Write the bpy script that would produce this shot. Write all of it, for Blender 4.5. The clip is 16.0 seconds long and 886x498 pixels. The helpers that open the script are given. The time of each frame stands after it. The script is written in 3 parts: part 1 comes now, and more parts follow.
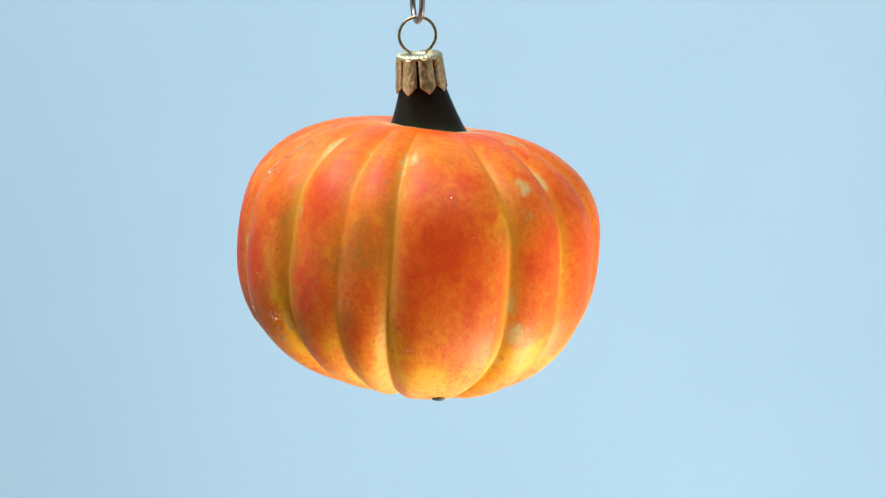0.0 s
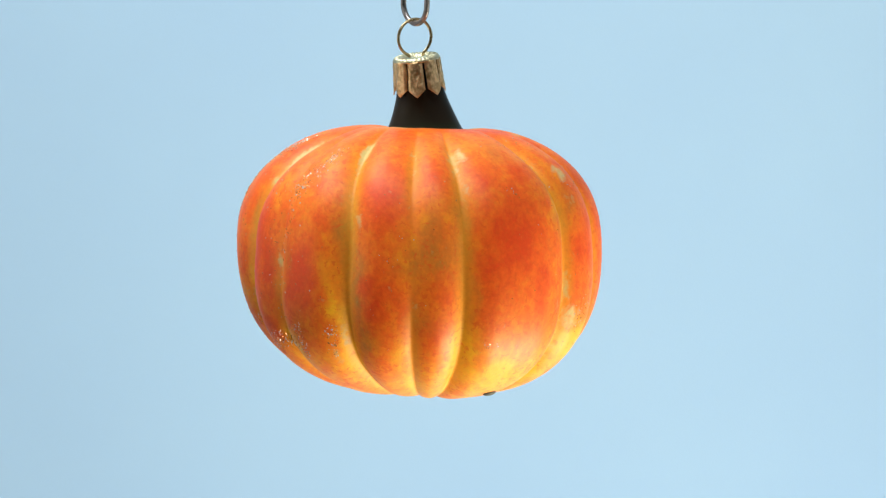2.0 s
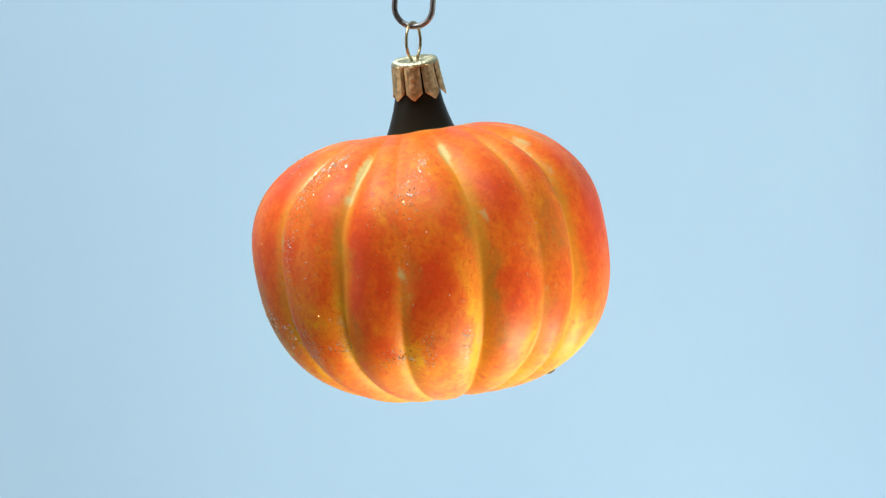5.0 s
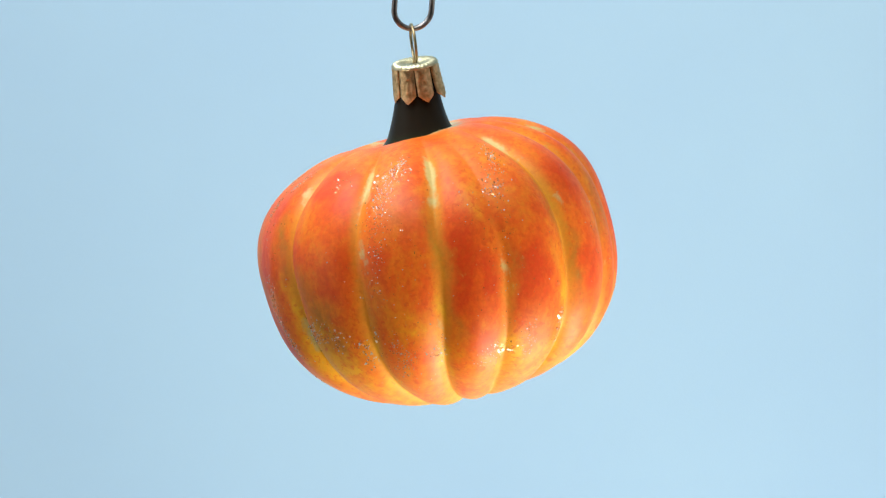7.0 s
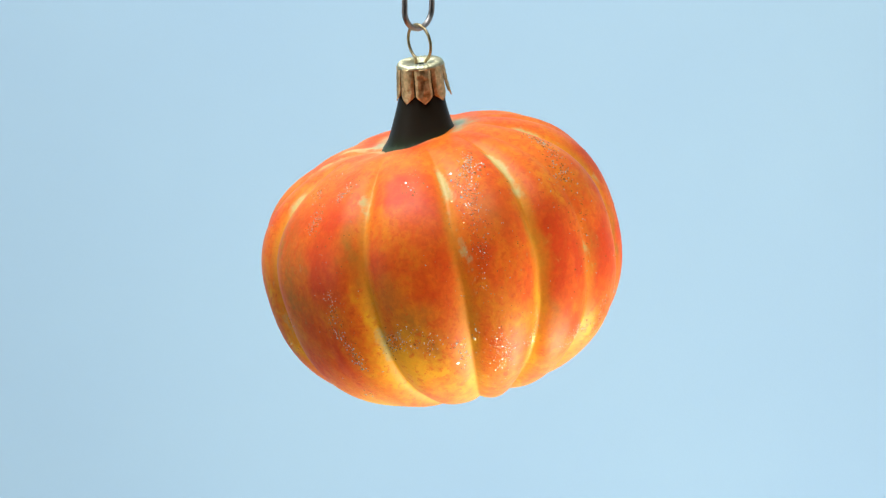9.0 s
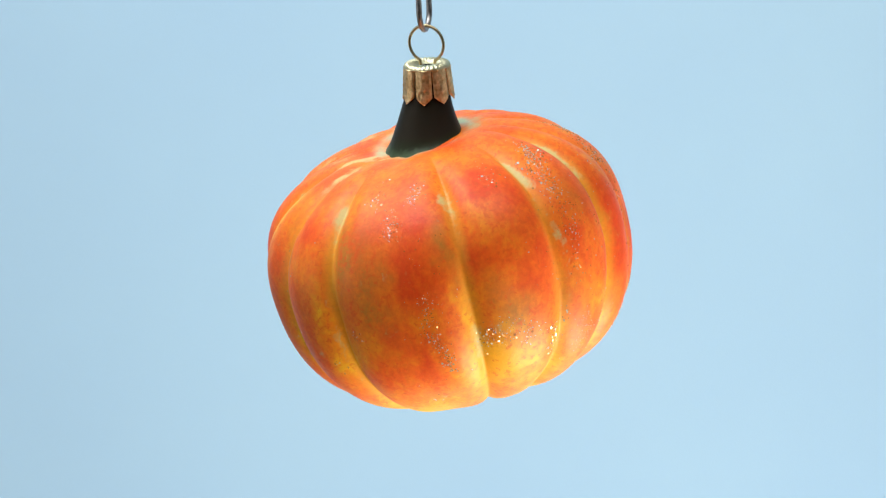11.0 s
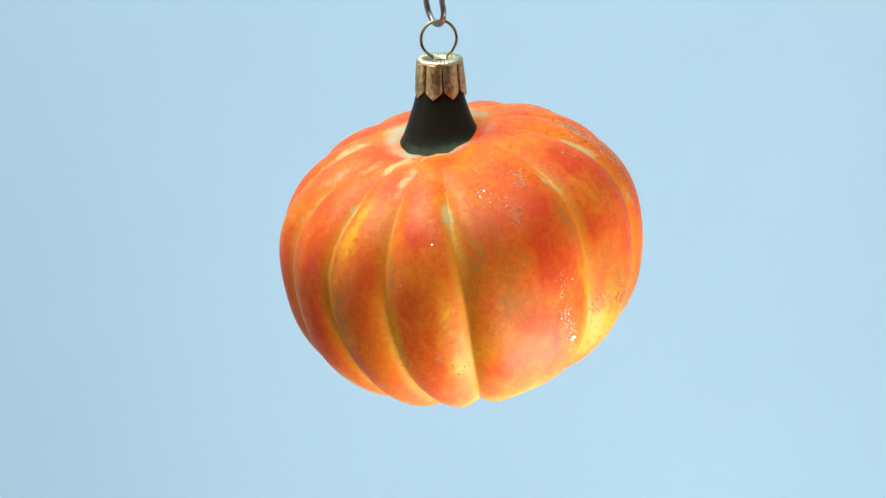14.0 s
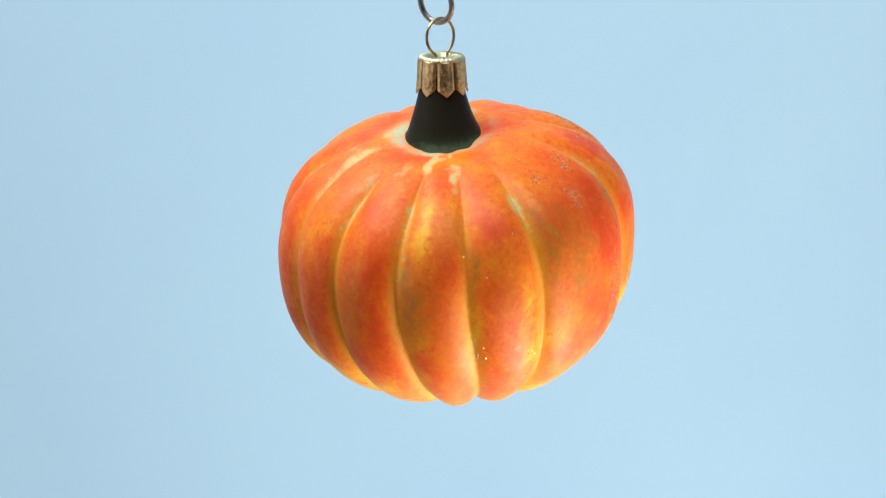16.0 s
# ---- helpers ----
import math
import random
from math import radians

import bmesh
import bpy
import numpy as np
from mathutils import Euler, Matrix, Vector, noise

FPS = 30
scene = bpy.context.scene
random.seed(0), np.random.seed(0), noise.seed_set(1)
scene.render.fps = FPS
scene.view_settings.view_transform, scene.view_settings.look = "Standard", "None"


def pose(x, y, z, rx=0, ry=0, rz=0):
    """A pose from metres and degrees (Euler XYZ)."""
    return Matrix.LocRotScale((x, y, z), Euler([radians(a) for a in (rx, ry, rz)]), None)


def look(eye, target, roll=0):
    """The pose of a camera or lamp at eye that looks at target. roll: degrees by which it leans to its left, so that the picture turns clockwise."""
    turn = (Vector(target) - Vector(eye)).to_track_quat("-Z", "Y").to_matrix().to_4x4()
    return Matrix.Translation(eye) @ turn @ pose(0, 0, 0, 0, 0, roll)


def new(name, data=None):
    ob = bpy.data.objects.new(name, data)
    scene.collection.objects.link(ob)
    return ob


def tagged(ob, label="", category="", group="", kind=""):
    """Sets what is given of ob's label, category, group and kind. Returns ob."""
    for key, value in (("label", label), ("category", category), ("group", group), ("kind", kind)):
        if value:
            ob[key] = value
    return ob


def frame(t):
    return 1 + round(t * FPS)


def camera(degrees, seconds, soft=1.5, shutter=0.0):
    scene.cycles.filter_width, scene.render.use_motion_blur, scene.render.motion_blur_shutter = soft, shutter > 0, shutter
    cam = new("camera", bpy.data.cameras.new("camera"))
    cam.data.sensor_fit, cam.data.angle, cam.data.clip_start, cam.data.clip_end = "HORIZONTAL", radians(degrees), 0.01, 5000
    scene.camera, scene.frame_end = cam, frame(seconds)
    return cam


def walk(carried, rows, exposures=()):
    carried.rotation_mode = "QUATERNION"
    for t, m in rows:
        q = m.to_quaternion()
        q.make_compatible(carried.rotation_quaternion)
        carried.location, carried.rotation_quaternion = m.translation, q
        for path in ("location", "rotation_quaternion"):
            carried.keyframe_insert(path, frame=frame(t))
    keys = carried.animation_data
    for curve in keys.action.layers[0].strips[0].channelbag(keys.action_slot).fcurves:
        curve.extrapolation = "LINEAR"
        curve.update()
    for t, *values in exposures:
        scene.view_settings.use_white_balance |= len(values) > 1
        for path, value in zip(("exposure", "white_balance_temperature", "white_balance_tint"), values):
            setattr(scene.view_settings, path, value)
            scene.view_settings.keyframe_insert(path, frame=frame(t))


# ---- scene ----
# one fixed camera, tilted 16 degrees down, 0.46 m before the hanging ornament
cam = camera(24, 16.0, soft=1.3)
EYE = pose(0, -0.44598, 1.32788, 74, 0, 0)
walk(cam, [(0.0, EYE), (16.0, EYE)], exposures=[(0.0, 0.09), (16.0, 0.09)])


# ---- light: a soft box above and one below; weak side fills, two backdrop fills and the unseen plain room are added ----
def area_lamp(name, power, size_x, size_y, eye, target, colour):
    data = bpy.data.lights.new(name, "AREA")
    data.shape, data.size, data.size_y, data.energy, data.color = "RECTANGLE", size_x, size_y, power, colour
    ob = new(name, data)
    ob.matrix_world = look(eye, target)
    return ob


world = bpy.data.worlds.new("world")
scene.world = world
world.use_nodes = True
world.node_tree.nodes["Background"].inputs[0].default_value = (0.8, 0.9, 1.0, 1)
world.node_tree.nodes["Background"].inputs[1].default_value = 0.3

area_lamp("lamp_above", 1.8, 0.34, 0.26, (-0.24, 0.07, 1.67), (0.0, 0.0, 1.2), (0.93, 0.97, 1.0))
area_lamp("lamp_below", 5.4, 0.40, 0.22, (0.33, -0.14, 0.79), (0.0, 0.0, 1.2), (1.0, 0.90, 0.68))
# unseen weak fills, added to lift the body's right and left edges
area_lamp("fill_right", 0.50, 0.5, 0.5, (0.90, 0.05, 0.95), (0.0, 0.0, 1.2), (1.0, 0.96, 0.90))
area_lamp("fill_left", 1.05, 0.5, 0.6, (-0.95, -0.28, 1.20), (0.0, 0.0, 1.2), (1.0, 0.97, 0.93))
# unseen fills, added only to set the backdrop's brightness and gradient
area_lamp("fill_backdrop", 9.3, 1.2, 0.3, (-0.22, -0.25, 2.25), (0.0, 0.66, 0.75), (1.0, 1.0, 1.0))
area_lamp("fill_backdrop_foot", 3.1, 0.9, 0.12, (0.32, 0.25, 0.36), (0.18, 0.66, 0.80), (0.97, 0.96, 1.0))


# ---- materials ----
def nodes_of(name):
    m = bpy.data.materials.new(name)
    m.use_nodes = True
    t = m.node_tree
    return m, t.nodes, t.links, t.nodes["Principled BSDF"]


def add(nodes, kind, **values):
    n = nodes.new(kind)
    for key, v in values.items():
        n.inputs[key.replace("_", " ")].default_value = v
    return n


def ramp(nodes, links, source, stops):
    n = nodes.new("ShaderNodeValToRGB")
    e = n.color_ramp.elements
    while len(e) < len(stops):
        e.new(0.5)
    for k, (p, c) in enumerate(stops):
        e[k].position, e[k].color = p, (*c, 1)
    links.new(source, n.inputs[0])
    return n


def mix(nodes, links, fac, a, b, blend="MIX"):
    n = nodes.new("ShaderNodeMix")
    n.data_type, n.blend_type = "RGBA", blend
    for sock, v in ((n.inputs[0], fac), (n.inputs[6], a), (n.inputs[7], b)):
        if hasattr(v, "links"):
            links.new(v, sock)
        elif isinstance(v, tuple):
            sock.default_value = (*v, 1)
        else:
            sock.default_value = v
    return n.outputs[2]


def math_node(nodes, links, op, a, b=0.0, clamp=False):
    n = nodes.new("ShaderNodeMath")
    n.operation, n.use_clamp = op, clamp
    for sock, v in ((n.inputs[0], a), (n.inputs[1], b)):
        if hasattr(v, "links"):
            links.new(v, sock)
        else:
            sock.default_value = v
    return n.outputs[0]


def noise_tex(nodes, links, vector, scale, detail=4.0, rough=0.55, distortion=0.0):
    n = nodes.new("ShaderNodeTexNoise")
    n.inputs["Scale"].default_value, n.inputs["Detail"].default_value = scale, detail
    n.inputs["Roughness"].default_value, n.inputs["Distortion"].default_value = rough, distortion
    links.new(vector, n.inputs["Vector"])
    return n.outputs["Fac"]


def bump(nodes, links, bsdf, height, strength, distance):
    n = nodes.new("ShaderNodeBump")
    n.inputs["Strength"].default_value, n.inputs["Distance"].default_value = strength, distance
    links.new(height, n.inputs["Height"])
    links.new(n.outputs[0], bsdf.inputs["Normal"])


def pumpkin_paint():
    """Yellow ground sprayed and dabbed with orange and red lacquer, thin and pale in the grooves; the tan dabs are
    partly painted shade.
    """
    m, nodes, links, bsdf = nodes_of("pumpkin_paint")
    obj = nodes.new("ShaderNodeTexCoord").outputs["Object"]
    along = nodes.new("ShaderNodeMapping")
    along.inputs["Rotation"].default_value = (0.13, 0.25, 0.0)
    along.inputs["Scale"].default_value = (1.0, 1.0, 0.75)
    links.new(obj, along.inputs["Vector"])
    strokes = along.outputs[0]

    def attr(name):
        n = nodes.new("ShaderNodeAttribute")
        n.attribute_name = name
        return n.outputs["Fac"]

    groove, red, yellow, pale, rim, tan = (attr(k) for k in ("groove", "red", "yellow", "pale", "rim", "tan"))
    big = noise_tex(nodes, links, obj, 70, 3.0, 0.5)
    mid = noise_tex(nodes, links, strokes, 260, 5.0, 0.6, 0.4)
    fine = noise_tex(nodes, links, obj, 1100, 4.0, 0.6)
    dabs = noise_tex(nodes, links, strokes, 600, 3.0, 0.6, 0.3)

    def swing(source, gain):
        return math_node(nodes, links, "MULTIPLY", math_node(nodes, links, "SUBTRACT", source, 0.5), gain)

    def total(first, *rest):
        for r in rest:
            first = math_node(nodes, links, "ADD", first, r)
        return first

    amount = total(swing(big, 0.46), swing(mid, 0.42), swing(dabs, 0.52), math_node(nodes, links, "MULTIPLY", red, 0.36),
                   math_node(nodes, links, "MULTIPLY", yellow, -0.36), math_node(nodes, links, "MULTIPLY", groove, -0.10))
    amount = math_node(nodes, links, "ADD", amount, 0.45, True)
    coat = ramp(nodes, links, amount, [
        (0.08, (0.93, 0.42, 0.018)), (0.25, (0.90, 0.28, 0.014)), (0.42, (0.88, 0.185, 0.012)),
        (0.56, (0.86, 0.128, 0.010)), (0.80, (0.76, 0.066, 0.007))]).outputs[0]
    # tan lacquer, together with some groove shade put into the colour
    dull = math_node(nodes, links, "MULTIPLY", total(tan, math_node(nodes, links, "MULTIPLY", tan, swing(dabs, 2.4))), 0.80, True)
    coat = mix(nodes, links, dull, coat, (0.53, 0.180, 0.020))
    freckles = noise_tex(nodes, links, obj, 850, 2.0, 0.5, 0.6)
    freckles = ramp(nodes, links, total(freckles, swing(big, 0.3), math_node(nodes, links, "MULTIPLY", red, 0.05)), [(0.57, (0, 0, 0)), (0.68, (0.55, 0.55, 0.55))]).outputs[0]
    coat = mix(nodes, links, freckles, coat, (0.74, 0.085, 0.008))
    thin = total(math_node(nodes, links, "MULTIPLY", groove, 0.74), swing(big, 0.9), swing(mid, 0.8), swing(dabs, 0.5))
    thin = ramp(nodes, links, thin, [(0.30, (0, 0, 0)), (1.0, (0.75, 0.75, 0.75))]).outputs[0]
    coat = mix(nodes, links, thin, coat, (0.80, 0.39, 0.032))
    worn = total(pale, swing(mid, 1.0), swing(dabs, 1.7))
    worn = ramp(nodes, links, worn, [(0.34, (0, 0, 0)), (1.0, (0.78, 0.78, 0.78))]).outputs[0]
    coat = mix(nodes, links, worn, coat, (0.63, 0.57, 0.23))
    coat = mix(nodes, links, math_node(nodes, links, "MULTIPLY", rim, 0.9, True), coat, (0.50, 0.56, 0.36))
    speck = ramp(nodes, links, fine, [(0.35, (0.86, 0.86, 0.86)), (0.65, (1.08, 1.08, 1.08))]).outputs[0]
    coat = mix(nodes, links, 0.45, coat, speck, "MULTIPLY")
    links.new(coat, bsdf.inputs["Base Color"])
    rough = ramp(nodes, links, mid, [(0.3, (0.40, 0.40, 0.40)), (0.7, (0.54, 0.54, 0.54))]).outputs[0]
    links.new(rough, bsdf.inputs["Roughness"])
    bsdf.inputs["Specular IOR Level"].default_value = 0.25
    bsdf.inputs["Coat Weight"].default_value = 0.05
    bsdf.inputs["Coat Roughness"].default_value = 0.34
    bump(nodes, links, bsdf, math_node(nodes, links, "ADD", fine, math_node(nodes, links, "MULTIPLY", mid, 2.0)), 0.20, 0.00030)
    return m


def stem_paint():
    m, nodes, links, bsdf = nodes_of("stem_paint")
    obj = nodes.new("ShaderNodeTexCoord").outputs["Object"]
    n = noise_tex(nodes, links, obj, 300, 5.0, 0.6, 0.5)
    low = nodes.new("ShaderNodeAttribute")
    low.attribute_name = "foot"
    k = math_node(nodes, links, "ADD", math_node(nodes, links, "MULTIPLY", low.outputs["Fac"], 0.75), math_node(nodes, links, "MULTIPLY", n, 0.6))
    c = ramp(nodes, links, k, [(0.40, (0.018, 0.016, 0.011)), (0.75, (0.018, 0.024, 0.012)), (1.0, (0.050, 0.080, 0.042))]).outputs[0]
    links.new(c, bsdf.inputs["Base Color"])
    bsdf.inputs["Roughness"].default_value = 0.40
    bsdf.inputs["Specular IOR Level"].default_value = 0.10
    bump(nodes, links, bsdf, n, 0.3, 0.0003)
    return m


def metal(name, dark, light, rough, scale, depth):
    m, nodes, links, bsdf = nodes_of(name)
    obj = nodes.new("ShaderNodeTexCoord").outputs["Object"]
    n = noise_tex(nodes, links, obj, scale, 4.0, 0.6)
    w = noise_tex(nodes, links, obj, scale * 0.2, 3.0, 0.5)
    links.new(ramp(nodes, links, math_node(nodes, links, "ADD", math_node(nodes, links, "MULTIPLY", n, 0.6), math_node(nodes, links, "MULTIPLY", w, 0.4)),
                   [(0.35, dark), (0.62, light)]).outputs[0], bsdf.inputs["Base Color"])
    bsdf.inputs["Metallic"].default_value = 1.0
    links.new(ramp(nodes, links, n, [(0.3, (rough * 0.7,) * 3), (0.7, (min(1, rough * 1.4),) * 3)]).outputs[0], bsdf.inputs["Roughness"])
    bump(nodes, links, bsdf, n, 0.6, depth)
    return m


def paper(name, a, b, scale=3.0, rough=0.85):
    m, nodes, links, bsdf = nodes_of(name)
    obj = nodes.new("ShaderNodeTexCoord").outputs["Object"]
    big, grain = noise_tex(nodes, links, obj, scale, 3.0, 0.5), noise_tex(nodes, links, obj, 900, 3.0)
    c = ramp(nodes, links, big, [(0.3, a), (0.7, b)]).outputs[0]
    links.new(c, bsdf.inputs["Base Color"])
    bsdf.inputs["Roughness"].default_value = rough
    bump(nodes, links, bsdf, grain, 0.1, 0.0004)
    return m


def glitter_flakes():
    m, nodes, links, bsdf = nodes_of("glitter_flakes")
    geo = nodes.new("ShaderNodeNewGeometry")
    c = ramp(nodes, links, geo.outputs["Random Per Island"], [(0.0, (0.46, 0.16, 0.05)), (0.30, (0.74, 0.28, 0.08)), (0.55, (0.84, 0.48, 0.20)), (0.72, (0.88, 0.84, 0.70)), (1.0, (0.78, 0.94, 0.90))]).outputs[0]
    links.new(c, bsdf.inputs["Base Color"])
    bsdf.inputs["Metallic"].default_value, bsdf.inputs["Roughness"].default_value = 0.42, 0.2
    return m


PAINT, STEM, GLITTER = pumpkin_paint(), stem_paint(), glitter_flakes()
GOLD = metal("stamped_gold_metal", (0.46, 0.28, 0.12), (0.94, 0.70, 0.38), 0.42, 1000, 0.0004)
GOLD_TOP = metal("polished_gold_metal", (0.50, 0.45, 0.26), (0.74, 0.70, 0.48), 0.40, 900, 0.0002)
WIRE = metal("brass_wire_metal", (0.30, 0.22, 0.11), (0.55, 0.44, 0.25), 0.32, 700, 0.00005)
STEEL = metal("dull_steel_metal", (0.20, 0.18, 0.17), (0.42, 0.40, 0.39), 0.36, 700, 0.00008)
CHIP = metal("bare_silvered_glass", (0.05, 0.05, 0.04), (0.14, 0.14, 0.12), 0.6, 900, 0.0001)
BLUE = paper("pale_blue_paper", (0.394, 0.605, 0.82), (0.430, 0.652, 0.84))
WALL = paper("white_wall_paint", (0.76, 0.76, 0.75), (0.80, 0.80, 0.79))
FLOOR = paper("grey_floor_paint", (0.20, 0.20, 0.20), (0.25, 0.25, 0.24), 2.0, 0.5)
# dark so that the unseen south wall sends little light forward
DARK_WALL = paper("unseen_charcoal_wall", (0.05, 0.05, 0.052), (0.065, 0.065, 0.066))


# ---- building helpers ----
def part(name, bm, material, parent, label="", smooth=True):
    me = bpy.data.meshes.new(name)
    bmesh.ops.recalc_face_normals(bm, faces=bm.faces)
    bm.to_mesh(me)
    bm.free()
    for p in me.polygons:
        p.use_smooth = smooth
    me.materials.append(material)
    ob = new(name, me)
    if parent:
        ob.parent = parent
    if label:
        ob["label"] = label
    return ob


def box_bm(x0, x1, y0, y1, z0, z1):
    bm = bmesh.new()
    bmesh.ops.create_cube(bm, size=1.0, matrix=Matrix.Translation(((x0 + x1) / 2, (y0 + y1) / 2, (z0 + z1) / 2)) @ Matrix.Diagonal((x1 - x0, y1 - y0, z1 - z0, 1)))
    return bm


def loft(bm, rings, closed=True):
    """Faces between successive rings of equal length."""
    vs = [[bm.verts.new(p) for p in r] for r in rings]
    n = len(vs[0])
    for a, b in zip(vs, vs[1:]):
        for k in range(n if closed else n - 1):
            bm.faces.new((a[k], a[(k + 1) % n], b[(k + 1) % n], b[k]))
    return vs


def tube(bm, path, radius, sides=12, closed=False):
    """A round wire along a path of points."""
    pts, rings = [Vector(p) for p in path], []
    n, side = len(pts), None
    for k, p in enumerate(pts):
        a, b = (pts[k - 1], pts[(k + 1) % n]) if closed else (pts[max(k - 1, 0)], pts[min(k + 1, n - 1)])
        d = (b - a).normalized()
        side = (side or (Vector((0.3, 1, 0.2)) if abs(d.y) < 0.9 else Vector((1, 0, 0))))
        side = (side - d * side.dot(d)).normalized()
        up = d.cross(side)
        rings.append([p + radius * (math.cos(u) * side + math.sin(u) * up) for u in (2 * math.pi * j / sides for j in range(sides))])
    if closed:
        vs = loft(bm, rings)
        a, b = vs[-1], vs[0]
        shift = min(range(sides), key=lambda s: (a[0].co - b[s].co).length)
        for k in range(sides):
            bm.faces.new((a[k], a[(k + 1) % sides], b[(k + 1 + shift) % sides], b[(k + shift) % sides]))
    else:
        vs = loft(bm, rings)
        bm.faces.new(vs[0])
        bm.faces.new(vs[-1])


# ---- the unseen, added room and the backdrop ----
def shell():
    # No wall shows: white ones bounce fill, the dark south one shades the front.
    x, y0, y1, h, t = 1.5, -1.8, 1.0, 2.4, 0.12
    for name, b in (("wall_north", (-x, x, y1, y1 + t, 0, h)), ("wall_south", (-x, x, y0 - t, y0, 0, h)),
                    ("wall_east", (x, x + t, y0 - t, y1 + t, 0, h)), ("wall_west", (-x - t, -x, y0 - t, y1 + t, 0, h))):
        dark = name == "wall_south"
        tagged(part(name, box_bm(*b), DARK_WALL if dark else WALL, None, smooth=False),
               "unseen plain charcoal wall added to darken the front" if dark else "unseen plain white wall added to bounce fill", "wall", kind="structure")
    tagged(part("floor", box_bm(-x - t, x + t, y0 - t, y1 + t, -t, 0), FLOOR, None, smooth=False), "unseen plain grey floor added to close the room", "floor", kind="structure")
    tagged(part("ceiling", box_bm(-x - t, x + t, y0 - t, y1 + t, h, h + t), WALL, None, smooth=False), "unseen plain white ceiling added to close the room", "ceiling", kind="structure")


def backdrop():
    """A sheet of pale blue paper that hangs behind and sweeps forward over the floor, with faint waves."""
    profile = [(0.66, 2.2 - 0.1 * k) for k in range(18)]
    profile += [(0.66 - 0.5 * (1 - math.cos(a)), 0.504 - 0.5 * math.sin(a)) for a in (math.pi / 2 * k / 12 for k in range(1, 13))]
    bm, rings = bmesh.new(), []
    for y, z in profile:
        rings.append([(x, y + 0.0016 * min(1.0, z) * (math.sin(9 * x + 1.1) + 0.6 * math.sin(23 * x + 2 * z)), z) for x in (-1.1 + 2.2 * k / 120 for k in range(121))])
    loft(bm, rings, closed=False)
    ob = part("backdrop", bm, BLUE, None)
    s = ob.modifiers.new("thickness", "SOLIDIFY")
    s.thickness = 0.0006
    tagged(ob, "seamless pale blue paper backdrop, plain and softly lit", "backdrop", kind="structure")


# ---- the ornament ----
# body space: centre, tilted axis and superellipse of the blown-glass body, seen from the hanging axis
CENTRE = Vector((-0.00042, -0.00060, 0.00154))
AXIS = Vector((-0.2555, 0.1306, 1.0)).normalized()
E1 = (Vector((1, 0, 0)) - AXIS * AXIS.x).normalized()
E2 = AXIS.cross(E1)
RADIUS, UP, DOWN, POWER = 0.03990, 0.02660, 0.03400, 2.49
# the hand-blown body is a little out of round: cosine and sine swell of orders 1 to 3, each with its change along the axis
SWELL = [(0.0058, -0.0349, 0.0235), (-0.0185, -0.0035, 0.0036), (-0.0143, -0.0072, 0.0208),
         (-0.0056, -0.0048, 0.0090), (-0.0001, 0.0073, 0.0026), (0.0093, -0.0090, -0.0002)]
# grooves: azimuth at the waist, shift at the top, shift at the foot (degrees), depth at the top, the waist and the foot (mm)
GROOVES = [
    (352, -1, 0, 1.3, 1.2, 1.6), (31, -5, 1, 1.0, 1.4, 1.5), (53, -2, 2, 1.1, 1.1, 1.0), (79, -6, 2, 1.1, 1.1, 1.1), (101, -1, 3, 1.2, 1.2, 1.2),
    (124, 2, 5, 1.3, 1.3, 1.3), (147, 2, 3, 0.9, 1.2, 1.5), (172.5, 0, -1, 1.2, 1.4, 1.4), (218, 3, -1, 1.1, 1.4, 1.3),
    (247.5, 5, -4, 1.0, 1.0, 1.2), (273, 6, -8, 1.2, 1.5, 1.5), (292, 1, -6, 0.4, 0.7, 1.0), (316, -3, -3, 1.2, 1.4, 1.6), (336, -1, -1, 1.0, 0.5, 1.0)]
# shallow creases on the crown of two broad ribs, in the same terms
CREASES = [(21, -2, 2, 0.2, 0.5, 0.4), (197, 1, -1, 0.2, 0.3, 0.3)]


def wrap(a):
    return (a + 180.0) % 360.0 - 180.0


def groove_dips(az, h):
    """Depth in metres below the rounded ribs' crowns, and how far into a groove (0 to 1) a spot is."""
    top, foot = min(1.2, max(0.0, h / 0.021)), min(1.2, max(0.0, -h / 0.024))
    dip = deep = 0.0
    for k, (g, up, down, d_top, d_mid, d_foot) in enumerate(GROOVES + CREASES):
        s = abs(radians(wrap(az - g - up * top ** 2 - down * foot))) * RADIUS * 1000
        if s < 12:
            depth = d_mid + (d_top - d_mid) * min(1, top) + (d_foot - d_mid) * min(1, foot)
            rib = max(0.0, 1 - s / 8.0) ** 2 * 1.40 if k < len(GROOVES) else 0.0
            dip += depth * (rib + 0.32 / (1 + (s / 1.5) ** 2))
            deep = max(deep, min(1.0, depth / 1.2) * math.exp(-(s / 2.4) ** 2))
    return dip * 0.001, deep


def ease(a, b, x):
    x = min(1.0, max(0.0, (x - a) / (b - a)))
    return x * x * (3 - 2 * x)


